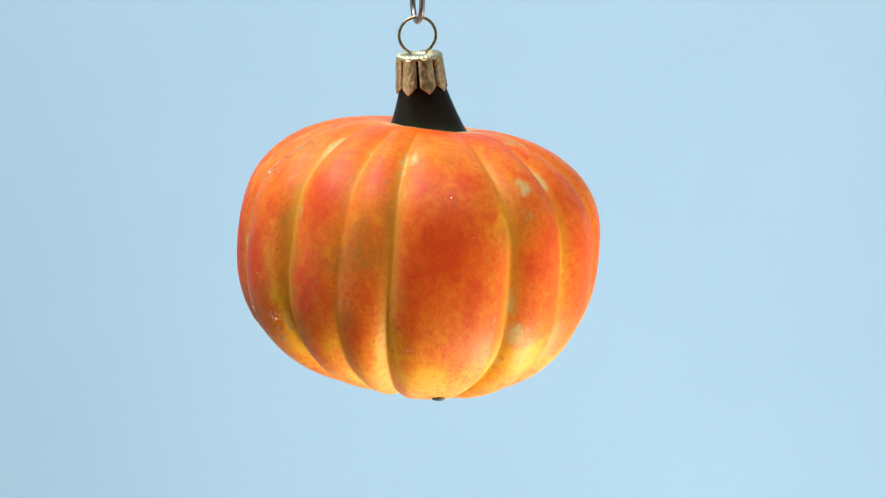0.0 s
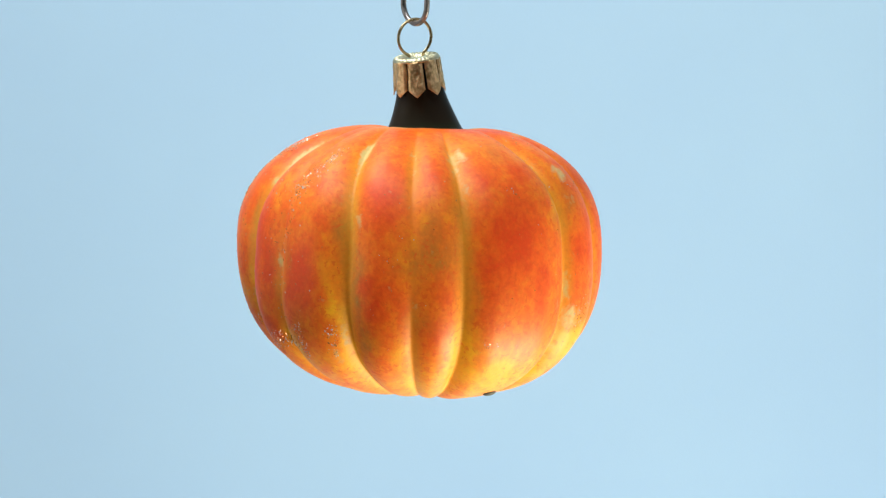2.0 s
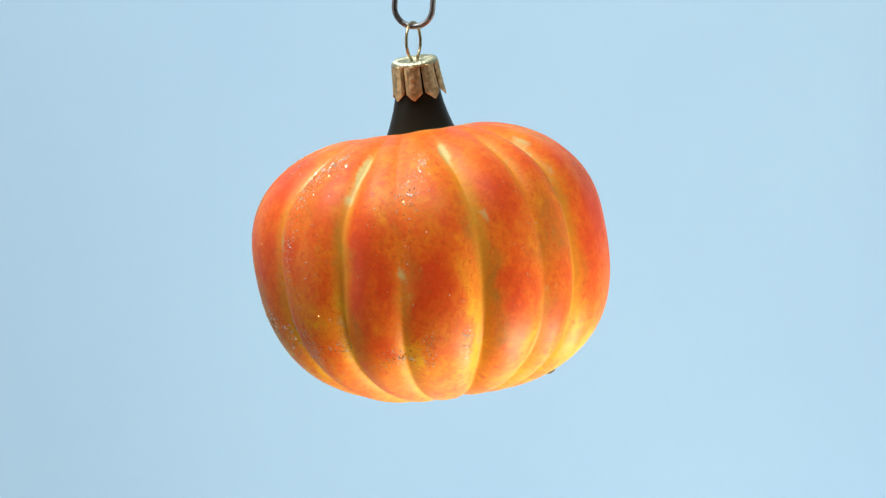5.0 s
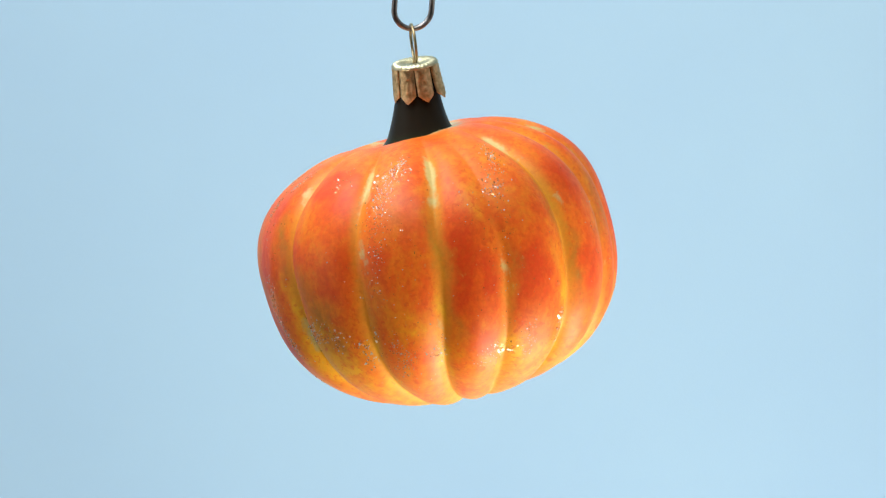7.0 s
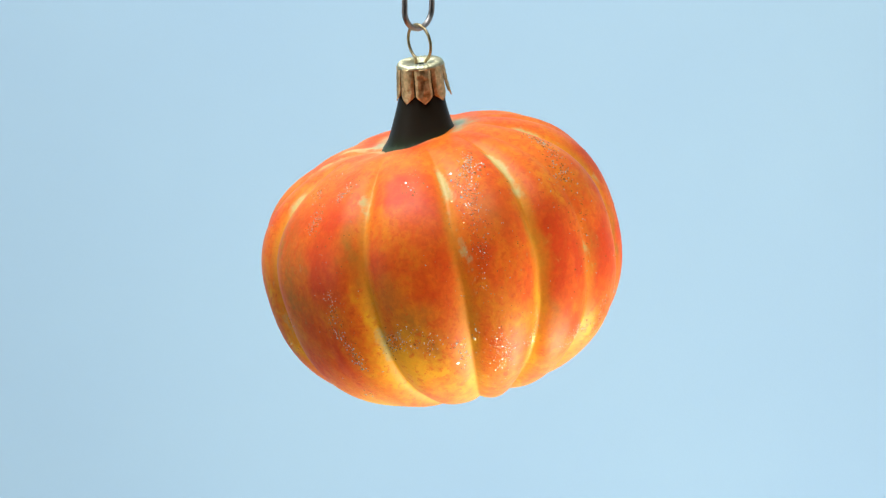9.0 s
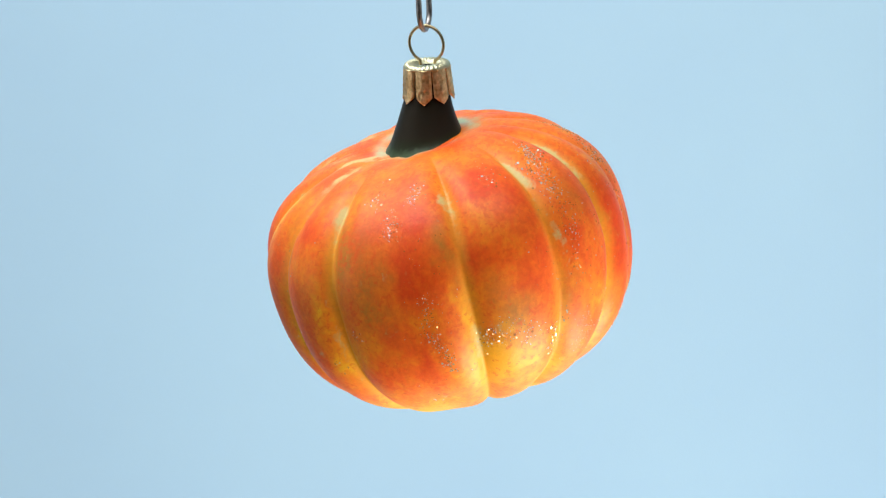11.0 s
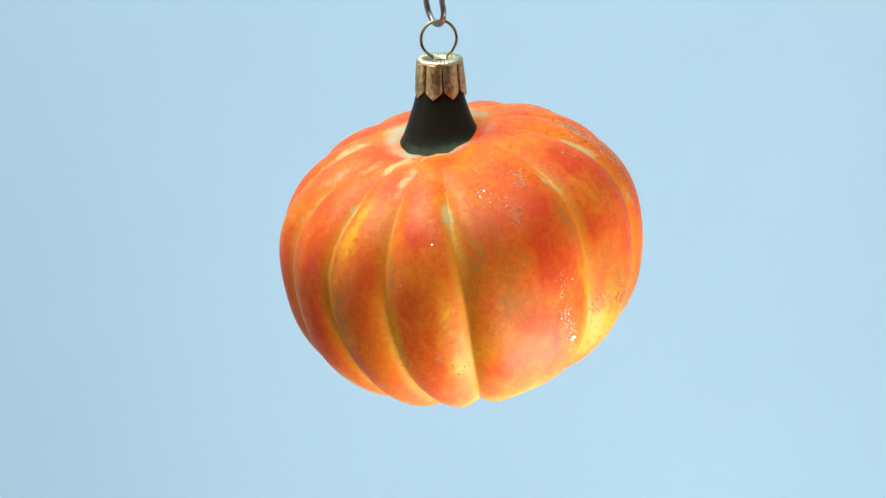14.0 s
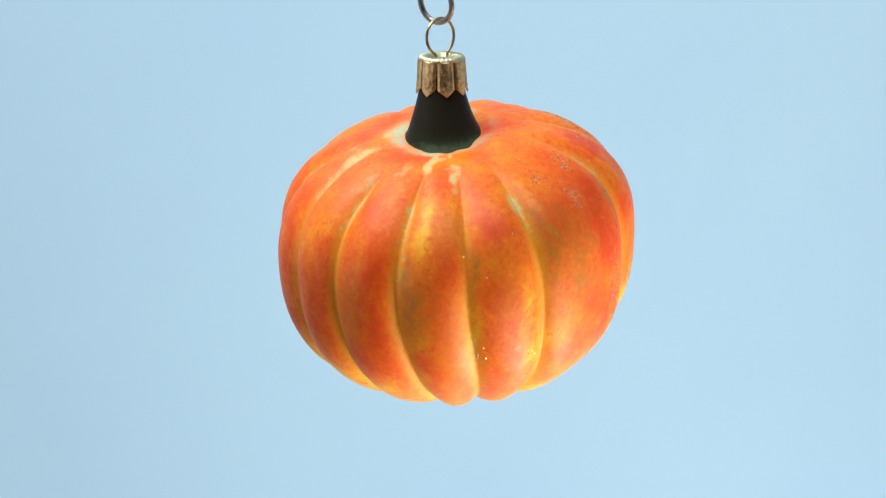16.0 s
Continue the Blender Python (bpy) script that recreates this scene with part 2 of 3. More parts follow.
def body_point(az, v):
    """A point of the body at azimuth az (degrees) and profile angle v (-90 to 90), its height on the axis, groove depth and normal."""
    c, s = math.cos(radians(v)), math.sin(radians(v))
    half = UP if s > 0 else DOWN
    r, t = RADIUS * c ** (2 / POWER), math.copysign(abs(s) ** (2 / POWER), s)
    a, side = radians(az), math.sqrt(max(0.0, 1 - t * t))
    w = 1.0
    for k, (p0, p1, p2) in enumerate(SWELL):
        order = k // 2 + 1
        w += (p0 + p1 * t + p2 * t * t) * side * (math.sin(order * a) if k % 2 else math.cos(order * a))
    w *= 1 - 0.010 * max(0.0, t) * side * 1.6
    r, h = r * w, half * t * w
    dip, deep = groove_dips(az, h)
    edge = ease(0.013, 0.031, r) if h > 0 else min(1.0, (r / 0.027) ** 1.6)
    lump = 0.0004 * noise.noise((2.2 * math.cos(a), 2.2 * math.sin(a), h * 45))
    paint = ease(0.017, 0.029, r) if h > 0 else min(1.0, (r / 0.020) ** 1.4)
    out = lump - dip * edge
    nr, nh = (abs(r) / RADIUS) ** (POWER - 1) / RADIUS, math.copysign((abs(h) / half) ** (POWER - 1), h) / half
    if h > 0:
        h += 0.0003 * math.cos(a - radians(300)) * t * t * min(1.0, r / 0.02)
        h -= 0.0009 * math.exp(-(wrap(az - 138) / 38) ** 2) * t ** 4 * min(1.0, r / 0.012)
        h -= 0.0035 * math.exp(-(r / 0.0105) ** 2)
    else:
        h += 0.0007 * math.exp(-(r / 0.010) ** 2)
    q = math.hypot(nr, nh) or 1.0
    r, h = max(0.0, r + out * nr / q), h + out * nh / q
    normal = E1 * (math.cos(a) * nr / q) + E2 * (math.sin(a) * nr / q) + AXIS * (nh / q)
    return CENTRE + r * (math.cos(a) * E1 + math.sin(a) * E2) + h * AXIS, h, (deep * paint, deep * ease(0.021, 0.0275, r)), normal


# dabs of paint, the tan ones with some shade in their colour: azimuth, height (mm), half width (mm), half height (mm),
# strength
RED = [
    (7, 4, 7.8, 9.8, 1), (14, 16, 3.5, 2, 0.6), (18, -6, 1.8, 5.8, 0.6), (38, 1, 4.1, 2.8, 0.7), (40, 18, 4.1, 1.5, 0.6), (47, 5, 3.7, 4.7, 0.6), (50, 14, 6.5, 3.1, 0.8),
    (98, 8, 3.1, 7.3, 0.5), (117, -1, 2.8, 6.4, 0.7), (118, 10, 4.1, 6.7, 0.7), (130, -11, 3.5, 3.2, 0.7), (138, 2, 2.4, 7.5, 0.6), (144, 11, 2.6, 3.2, 0.6), (155, 5, 2.4, 4.9, 0.7),
    (158, 17, 3.7, 3.3, 0.9), (180, 15, 4, 3.7, 0.5), (184, -14, 6, 4, 0.25), (190, 17, 6.1, 2.6, 0.5), (192, -3, 3.9, 3.8, 0.5)]
RED += [
    (199, -11, 2.4, 5.1, 0.9), (203, 7, 3.4, 6, 0.9), (207, 17, 3.7, 3.4, 0.8), (223, 9, 5.4, 3.9, 0.9), (231, 20, 3.9, 1.5, 0.8), (236, 1, 2.4, 2.8, 1), (244, 6, 5, 6, 0.8),
    (244, 18, 4.9, 4.1, 0.6), (256, 4, 3, 3.8, 0.7), (266, -4, 1.6, 3.2, 0.5), (267, 12, 3, 5.5, 0.7), (273, 21, 3, 1.8, 0.5), (277, -6, 3.4, 6.6, 0.8), (280, -17, 2.4, 2.7, 0.7),
    (280, 5, 3.5, 6.2, 1), (286, -5, 1.8, 2, 0.7), (286, -4, 1.4, 5.2, 0.5), (292, 7, 3, 2.8, 0.6), (293, -8, 4.2, 6.6, 0.7)]
RED += [
    (301, -3, 4.2, 6.1, 0.9), (308, 7, 2.7, 1.7, 0.4), (324, 17, 2.8, 3.4, 0.4), (325, -9, 2.6, 6.7, 0.9), (327, 9, 3.6, 6.1, 0.8), (334, -10, 1.4, 3, 0.8), (342, -18, 2.1, 3.9, 0.4),
    (343, 16, 2.1, 2.7, 0.4), (359, -7, 1.6, 5.6, 0.6), (359, 16, 2, 2, 0.8)]
# tan paint, and in part the shade on the grooves' right flanks
TAN_SHADE = [
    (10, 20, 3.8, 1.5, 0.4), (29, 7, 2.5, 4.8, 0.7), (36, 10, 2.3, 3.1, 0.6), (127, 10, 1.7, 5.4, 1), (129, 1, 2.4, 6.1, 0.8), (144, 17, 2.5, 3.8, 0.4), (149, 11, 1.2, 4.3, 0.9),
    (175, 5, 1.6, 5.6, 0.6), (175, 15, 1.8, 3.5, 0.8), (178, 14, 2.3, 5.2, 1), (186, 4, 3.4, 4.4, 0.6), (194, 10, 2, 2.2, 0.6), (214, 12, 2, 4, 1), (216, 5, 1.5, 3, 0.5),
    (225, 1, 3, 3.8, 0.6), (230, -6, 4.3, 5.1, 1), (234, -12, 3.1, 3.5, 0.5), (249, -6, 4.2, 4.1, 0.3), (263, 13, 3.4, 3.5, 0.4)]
TAN_SHADE += [
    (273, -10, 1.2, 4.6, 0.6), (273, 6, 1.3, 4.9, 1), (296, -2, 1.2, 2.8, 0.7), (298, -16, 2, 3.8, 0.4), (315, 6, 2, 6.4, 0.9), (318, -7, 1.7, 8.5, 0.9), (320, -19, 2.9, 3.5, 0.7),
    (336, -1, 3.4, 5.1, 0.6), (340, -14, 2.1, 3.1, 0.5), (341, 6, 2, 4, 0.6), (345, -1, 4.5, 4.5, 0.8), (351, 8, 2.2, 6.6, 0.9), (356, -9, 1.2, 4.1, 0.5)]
YELLOW = [
    (8, -25, 4, 2, 0.5), (8, -16, 2.4, 1.7, 0.3), (26, 9, 1.2, 4.2, 0.7), (38, -21, 8.3, 2.9, 1), (44, -17, 4.9, 2.9, 0.6), (53, 0, 1.4, 6.1, 0.7), (66, 5, 2.4, 5.9, 0.5),
    (94, 16, 2.4, 2.4, 0.5), (111, 14, 1.5, 2.4, 0.4), (129, -7, 1.8, 5.3, 0.7), (130, -15, 3, 2.2, 0.7), (132, 16, 2.1, 3.4, 0.8), (134, 20, 2.1, 2.9, 0.7), (148, -4, 1.2, 6.6, 0.9),
    (149, -17, 1.8, 1.9, 0.6), (166, 1, 2, 5, 1), (167, -11, 2.6, 4.5, 1), (176, -9, 3.3, 2.8, 0.7), (179, 18, 1.4, 3.1, 0.5)]
YELLOW += [
    (182, -4, 4, 4.1, 0.4), (213, 2, 1.2, 3.4, 0.6), (216, -3, 1.7, 4.9, 1), (217, -18, 4, 3.5, 0.9), (226, -14, 9.5, 5.5, 1.3), (229, 20, 1.7, 3.2, 0.7), (230, -16, 4.1, 2.5, 0.6),
    (230, -7, 3.4, 2.6, 0.7), (241, -23, 5.8, 2.2, 0.5), (244, -13, 1.6, 3.5, 0.6), (260, -9, 2.7, 3.6, 0.5), (266, -19, 1.2, 5.2, 0.9), (269, -7, 1.3, 4.4, 0.8), (287, 11, 1.5, 5.7, 0.6),
    (288, -20, 1.2, 3.8, 0.7), (288, -7, 1.2, 2.3, 0.5), (291, -21, 1.5, 3.6, 0.7), (304, -24, 2.5, 2.7, 0.4), (309, -4, 1.7, 4.6, 0.6)]
YELLOW += [
    (310, -22, 2, 4.9, 0.8), (311, -12, 1.5, 5.7, 0.9), (331, -21, 1.4, 5.3, 0.7), (343, -24, 3.3, 3.4, 0.5), (352, -19, 2.6, 6.3, 1)]
PALE = [
    (26, -17, 1.3, 5.2, 0.3), (32, -22, 2.3, 1.7, 0.6), (32, -8, 1.2, 4.1, 0.8), (35, -15, 1.5, 2.5, 0.9), (36, 11, 2.3, 1.5, 0.4), (37, 16, 3.3, 1.5, 0.8), (38, -15, 3.6, 2.5, 0.5),
    (52, 17, 2, 1.5, 0.5), (96, 22, 2.6, 1.5, 0.7), (126, 13, 1.2, 1.8, 0.4), (127, 25, 2.6, 1.5, 0.9), (146, 23, 2.4, 1.5, 0.6), (148, -6, 1.2, 2.4, 0.6), (162, -7, 1.3, 2.7, 0.35),
    (170, -4, 1.2, 5.6, 0.7), (170, 20, 1.5, 1.5, 0.7), (194, 9, 1.7, 1.6, 0.4), (217, -9, 1.2, 5.2, 0.9), (218, 20, 1.2, 1.5, 0.7)]
PALE += [
    (225, -7, 2.2, 1.9, 0.5), (251, 7, 1.2, 6.2, 0.6), (253, 19, 1.2, 2.7, 0.9), (268, -11, 1.2, 4.1, 0.4), (276, 14, 1.2, 1.9, 0.8), (278, 19, 1.2, 2.3, 1.3), 
    (291, -2, 1.2, 3.8, 0.6), (308, -22, 1.2, 1.8, 0.5), (312, -17, 1.2, 2.6, 0.7), (313, 21, 1.2, 2, 1.1), (319, 6, 1.2, 3.2, 0.5), (337, -11, 1.2, 1.5, 0.3),
    (354, 13, 1.2, 2.7, 0.45), (355, 20, 1.2, 1.9, 0.9)]
RED += [(70, 6, 6, 12, 0.6), (92, -4, 5, 10, 0.5), (110, 20, 5, 4, 0.4)]
YELLOW += [(90, -20, 8, 6, 0.7), (110, -21, 8, 5, 0.7), (15, -27, 10, 5, 0.5), (180, -27, 12, 5, 0.5), (70, -20, 8, 6, 0.6)]


TAN_SHADE += [(185, 13, 6, 7, 0.6), (188, 0, 6, 6, 0.5), (135, 5, 4, 9, 0.5), (158, 6, 3, 8, 0.4), (110, 4, 3, 9, 0.4)]
RED += [(203, 10, 7, 7, 0.6), (112, -12, 5, 6, 0.6), (150, -20, 4, 5, 0.5)]
# blotches of red and of thin pale paint on the crown: azimuth, distance from the axis (mm), half length along and across the spoke (mm), strength
CROWN_RED = [(40, 19, 3, 5, 0.8), (91, 14, 3, 4, 0.7), (250, 11, 4, 3, 0.8), (233, 28, 4, 4, 0.7), (118, 10, 3, 3, 0.7), (174, 13, 4, 3, 0.5), (11, 17, 3, 6, 0.7),
             (51, 25, 3, 4, 0.5), (324, 21, 4, 4, 0.5), (205, 24, 4, 4, 0.4), (140, 20, 4, 3, 0.5), (290, 20, 4, 3, 0.4)]
CROWN_PALE = [(44, 13, 3, 3, 0.7), (68, 18, 4, 1.6, 0.8), (70, 23, 4, 1.3, 0.7), (110, 17, 4, 1.3, 0.7), (128, 15, 4, 1.3, 0.7), (57, 21, 3, 2, 0.6), (300, 13, 3, 2.5, 0.7),
              (148, 16, 3, 1.3, 0.6), (320, 15, 3, 2.5, 0.5), (112, 8, 2, 3, 0.8), (134, 11, 2, 2, 0.6), (165, 7, 2, 3, 0.7), (28, 11, 2, 3, 0.5)]


def crown_dab(spots, az, r):
    v = 0.0
    for a, z, along, across, s in spots:
        y, x = (r * 1000 - z) / along, radians(wrap(az - a)) * r * 1000 / across
        v += s * math.exp(-x * x - y * y)
    return v


def dab(spots, az, h):
    v = 0.0
    for a, z, w, t, s in spots:
        y = (h * 1000 - z) / t
        if abs(y) < 3:
            x = radians(wrap(az - a)) * RADIUS * 1000 / w
            if abs(x) < 3:
                v += s * math.exp(-x * x - y * y)
    return min(v, 1.0)


def pumpkin_body(parent):
    bm, rings, data = bmesh.new(), [], []
    n, rows = 540, 150
    for k in range(rows):
        v = -89.4 + 178.8 * k / (rows - 1)
        ring = []
        for j in range(n):
            az = 360.0 * j / n
            p, h, deep, _ = body_point(az, v)
            ring.append(p)
            d = p - NECK[0]
            q = math.hypot(d.dot(E1) / 0.0084, d.dot(E2) / 0.0094)
            rim = math.exp(-((q - 1.05) / 0.20) ** 2) * max(0.0, 0.55 + 1.6 * noise.noise(p * 170)) if h > 0 else 0.0
            # the brush wanders a little
            a, z = az + 3.0 * noise.noise(p * 260), h + 0.0016 * noise.noise(p * 230 + Vector((5, 1, 3)))
            r = (p - CENTRE - AXIS * h).length
            reds, pales = (crown_dab(CROWN_RED, a, r), crown_dab(CROWN_PALE, a, r)) if h > 0.018 else (0.0, 0.0)
            data.append((deep[0], min(1.0, dab(RED, a, z) + reds), min(1.0, dab(YELLOW, a, z) + 0.45 * ease(0.013, 0.029, -z) + 0.14 * ease(0.017, 0.025, z)), min(1.2, dab(PALE, az, z) + pales + 0.85 * deep[1] ** 3 * ease(0.011, 0.020, h)), rim, dab(TAN_SHADE, a, z)))
        rings.append(ring)
    vs = loft(bm, rings)
    bm.faces.new(vs[0])
    bm.faces.new(vs[-1])
    ob = part("body", bm, PAINT, parent, "orange and yellow painted glass with deep ribs")
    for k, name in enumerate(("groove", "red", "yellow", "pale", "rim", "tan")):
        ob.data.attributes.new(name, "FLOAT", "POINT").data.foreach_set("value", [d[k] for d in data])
    return ob


# bands of glitter: azimuth and height (mm) at both ends, half width (mm), flakes
SHOULDER_BANDS = [
    (269, 22, 262, 20, 1.3, 300), (262, 20, 257, 14, 1.8, 260), (258, 14, 254, 5, 2.6, 120), (304, 21, 300, 16, 1.4, 180), (300, 15, 293, 11, 2.2, 70),
    (297, 18, 294, 3, 1.6, 60), (296, 12, 296, 13, 1.5, 16), (209, 23, 206, 21, 1.2, 90), (197, 20, 198, 17, 1.8, 130), (186, 22, 192, 23, 1.8, 40),
    (240, 21, 243, 21, 1.8, 36), (3, 23, 42, 23, 1.6, 26), (34, 15, 43, 14, 2.0, 20), (8, 13, 9, 12, 1.5, 16)]
BELLY_BANDS = [
    (257, 9, 253, -1, 0.8, 46), (289, 3, 296, -4, 1.4, 14), (205, 4, 203, -6, 1.4, 140), (204, -5, 207, -12, 1.2, 90), (220, -11, 226, -7, 2.6, 70),
    (227, -7, 238, -11, 2.4, 60), (254, -11, 252, -20, 2.4, 90), (267, -13, 265, -20, 1.0, 60), (278, -21, 286, -18, 2.0, 110), (296, -15, 295, -22, 1.2, 90),
    (242, -11, 242, -17, 1.1, 60), (257, -13, 254, -20, 1.4, 60), (309, -15, 307, -22, 1.2, 50), (40, -18, 41, -11, 1.6, 34), (147, -5, 149, -12, 1.4, 24), (178, -4, 178, -3, 1.6, 16)]
LOOSE_BANDS = [
    (258, 14, 254, -22, 8.0, 120), (286, 14, 290, -18, 8.0, 90), (210, 18, 206, -16, 8.0, 50), (150, 16, 140, -14, 12.0, 24), (15, 16, 20, -16, 12.0, 24),
    (330, 16, 330, -16, 9.0, 24), (0, -19, 1, -19, 1.2, 16), (329, -1, 330, 0, 1.5, 8), (60, 14, 60, -14, 14.0, 10)]


# larger flakes, which lie flatter and catch the lamps
SPARKLE_BANDS = [
    (206, -8, 207, -15, 1.2, 34), (218, -12, 222, -7, 2.0, 30), (226, -9, 234, -12, 1.6, 26), (242, -11, 240, -20, 1.0, 18), (262, -15, 266, -18, 1.2, 16),
    (284, -20, 290, -20, 1.4, 26), (308, -16, 308, -22, 1.2, 14), (212, 22, 209, 22, 1.3, 16), (259, 21, 256, 18, 1.6, 26), (190, 23, 193, 22, 1.4, 12),
    (270, 20, 264, 19, 1.4, 16), (297, 17, 295, 12, 1.6, 10), (38, -15, 41, -13, 1.4, 8), (236, 21, 240, 20, 1.4, 8), (248, -9, 247, -12, 1.0, 8),
    (166, -10, 168, -14, 1.0, 6), (149, -8, 150, -13, 0.8, 6), (196, -23, 200, -22, 1.2, 8)]


def v_of(h):
    x = max(-0.999, min(0.999, h / (UP if h > 0 else DOWN)))
    return math.degrees(math.asin(math.copysign(abs(x) ** (POWER / 2), x)))


def glitter(parent):
    rnd, bm = random.Random(7), bmesh.new()
    bands = [(band, 1.0) for band in SHOULDER_BANDS + BELLY_BANDS + LOOSE_BANDS] + [(band, 1.9) for band in SPARKLE_BANDS]
    for (a0, h0, a1, h1, spread, count), large in bands:
        for _ in range(count if large > 1 else round((1.0 if h0 < 0 else 0.85) * count)):
            u = rnd.random()
            az = a0 + wrap(a1 - a0) * u + math.degrees(rnd.gauss(0, spread * 0.7) / (RADIUS * 1000))
            h = (h0 + (h1 - h0) * u + rnd.gauss(0, spread * 0.5)) * 0.001
            p, _, _, n = body_point(az, v_of(h))
            n = (n + (0.27 if large == 1 else 0.17) * Vector((rnd.gauss(0, 1), rnd.gauss(0, 1), rnd.gauss(0, 1)))).normalized()
            s = n.orthogonal().normalized()
            s = Matrix.Rotation(rnd.uniform(0, 6.3), 3, n) @ s
            t, size = n.cross(s), large * (0.00005 + 0.00011 * rnd.random() ** 2)
            p = p + n * 0.00008
            bottom = [bm.verts.new(p + size * (math.cos(w) * s + math.sin(w) * t) - n * 0.00008) for w in (0.0, 1.26, 2.51, 3.77, 5.03)]
            top = [bm.verts.new(w.co + n * 0.00010) for w in bottom]
            bm.faces.new(top)
            for k in range(5):
                bm.faces.new((bottom[k], bottom[(k + 1) % 5], top[(k + 1) % 5], top[k]))
    ob = part("glitter", bm, GLITTER, parent, "silver and copper glitter flakes in streaks", smooth=False)
    return tagged(ob, kind="stuff")


NECK = [Vector((-0.0036, 0.0017, 0.0256)), Vector((-0.0036, 0.0007, 0.0352)), Vector((-0.0046, 0.0005, 0.0426))]


def stem(parent):
    """A flared, slightly fluted neck from the body up into the cap."""
    bm, rings, foot = bmesh.new(), [], []
    n, rows = 96, 26
    tilt = AXIS
    for k in range(rows):
        u = k / (rows - 1)
        c = NECK[0].lerp(NECK[1] + (NECK[2] - NECK[1]) * 0.4, u) - Vector((0, 0, 0.0008 * (1 - u)))
        up = tilt.lerp((NECK[2] - NECK[1]).normalized(), min(1, 1.5 * u)).normalized()
        e = (Vector((1, 0, 0)) - up * up.x).normalized()
        f = up.cross(e)
        rx = 0.0046 + 0.0033 * (1 - u) ** 1.6 + 0.0010 * math.exp(-(u / 0.09) ** 2)
        ry = 0.0046 + 0.0043 * (1 - u) ** 1.4 + 0.0005 * math.exp(-(u / 0.09) ** 2)
        ring = []
        for j in range(n):
            a = 2 * math.pi * j / n
            w = 1 + 0.012 * math.cos(5 * a + 0.7) * (1 - u) * u + 0.008 * (1 - u) * noise.noise((2 * math.cos(a), 2 * math.sin(a), 3 * u))
            ring.append(c + w * (rx * math.cos(a) * e + ry * math.sin(a) * f))
            foot.append(max(0.0, 1 - u / 0.30))
        rings.append(ring)
    # the bare end of the neck goes on up inside the cap
    rings.append([p + (NECK[2] - NECK[1]) * 0.48 for p in rings[-1]])
    foot += [0.0] * n
    vs = loft(bm, rings)
    bm.faces.new(vs[-1])
    ob = part("stem", bm, STEM, parent, "blackish green glossy painted neck")
    ob.data.attributes.new("foot", "FLOAT", "POINT").data.foreach_set("value", foot)
    return ob


def cap(parent):
    """A stamped metal cap: milled top disc and eight pointed tabs with slits between them."""
    up = (NECK[2] - NECK[1]).normalized()
    e = (Vector((1, 0, 0)) - up * up.x).normalized()
    f = up.cross(e)
    base = NECK[2]

    def at(r, a, z):
        return base + r * (math.cos(a) * e + math.sin(a) * f) + z * up

    n, bm, rings = 192, bmesh.new(), []
    for r, z, ridge in ((0.0012, -0.0005, 0), (0.0020, -0.0005, 0), (0.0024, -0.0001, 0), (0.0030, 0.0002, 1), (0.0041, 0.0002, 1), (0.0046, 0.0001, 1), (0.0049, -0.0001, 0.7), (0.0051, -0.0004, 0), (0.00512, -0.0007, 0), (0.0048, -0.0008, 0)):
        rings.append([at(r, 2 * math.pi * k / n, z + (0.00014 * ridge if k % 6 < 3 else 0.0)) for k in range(n)])
    vs = loft(bm, rings)
    top = part("cap", bm, GOLD_TOP, parent, "gold metal cap with a milled rim")
    for k in range(8):
        mid = radians(-92 + 22.5 + 45 * k)
        splay = 0.0005 if k == 1 else 0.0003 if k == 2 else 0.0002 * ((k * 7) % 3) * 0.5
        half = radians(21.7 if k not in (1, 2) else 20.0)
        bm = bmesh.new()
        cols, rows = 17, 28
        grid = []
        for i in range(rows):
            u = i / (rows - 1)
            line = []
            for j in range(cols):
                x = -1 + 2 * j / (cols - 1)
                length = 0.0060 + 0.0016 * (1 - abs(x))
                z = -0.0005 - u * length
                r = 0.0051 + 0.0005 * u + splay * u * u + 0.00010 * math.cos(x * 3.0) - 0.00022 * abs(x) ** 3
                frame_line = 0.0001 if 0.62 < abs(x) < 0.85 and 0.1 < u < 0.95 else 0.0
                r += frame_line + (0.00010 * noise.noise((x * 5.1 + k * 5, u * 11.0, 1.7)) + 0.00010 * noise.noise((x * 9.3 + k * 3, u * 21.0, 4.2))) * (abs(x) < 0.7)
                line.append((r, mid + x * half * (1 - 0.06 * u), z))
            grid.append(line)
        outer = [[bm.verts.new(at(*p)) for p in line] for line in grid]
        inner = [[bm.verts.new(at(p[0] - 0.00022, p[1], p[2])) for p in line] for line in grid]
        for g in (outer, inner):
            for i in range(rows - 1):
                for j in range(cols - 1):
                    bm.faces.new((g[i][j], g[i][j + 1], g[i + 1][j + 1], g[i + 1][j]))
        loop_o = outer[0] + [l[-1] for l in outer[1:]] + outer[-1][-2::-1] + [l[0] for l in outer[-2:0:-1]]
        loop_i = inner[0] + [l[-1] for l in inner[1:]] + inner[-1][-2::-1] + [l[0] for l in inner[-2:0:-1]]
        for j in range(len(loop_o)):
            j2 = (j + 1) % len(loop_o)
            bm.faces.new((loop_o[j], loop_o[j2], loop_i[j2], loop_i[j]))
        part("tab", bm, GOLD, top, "embossed coppery gold pointed tab")
    return top


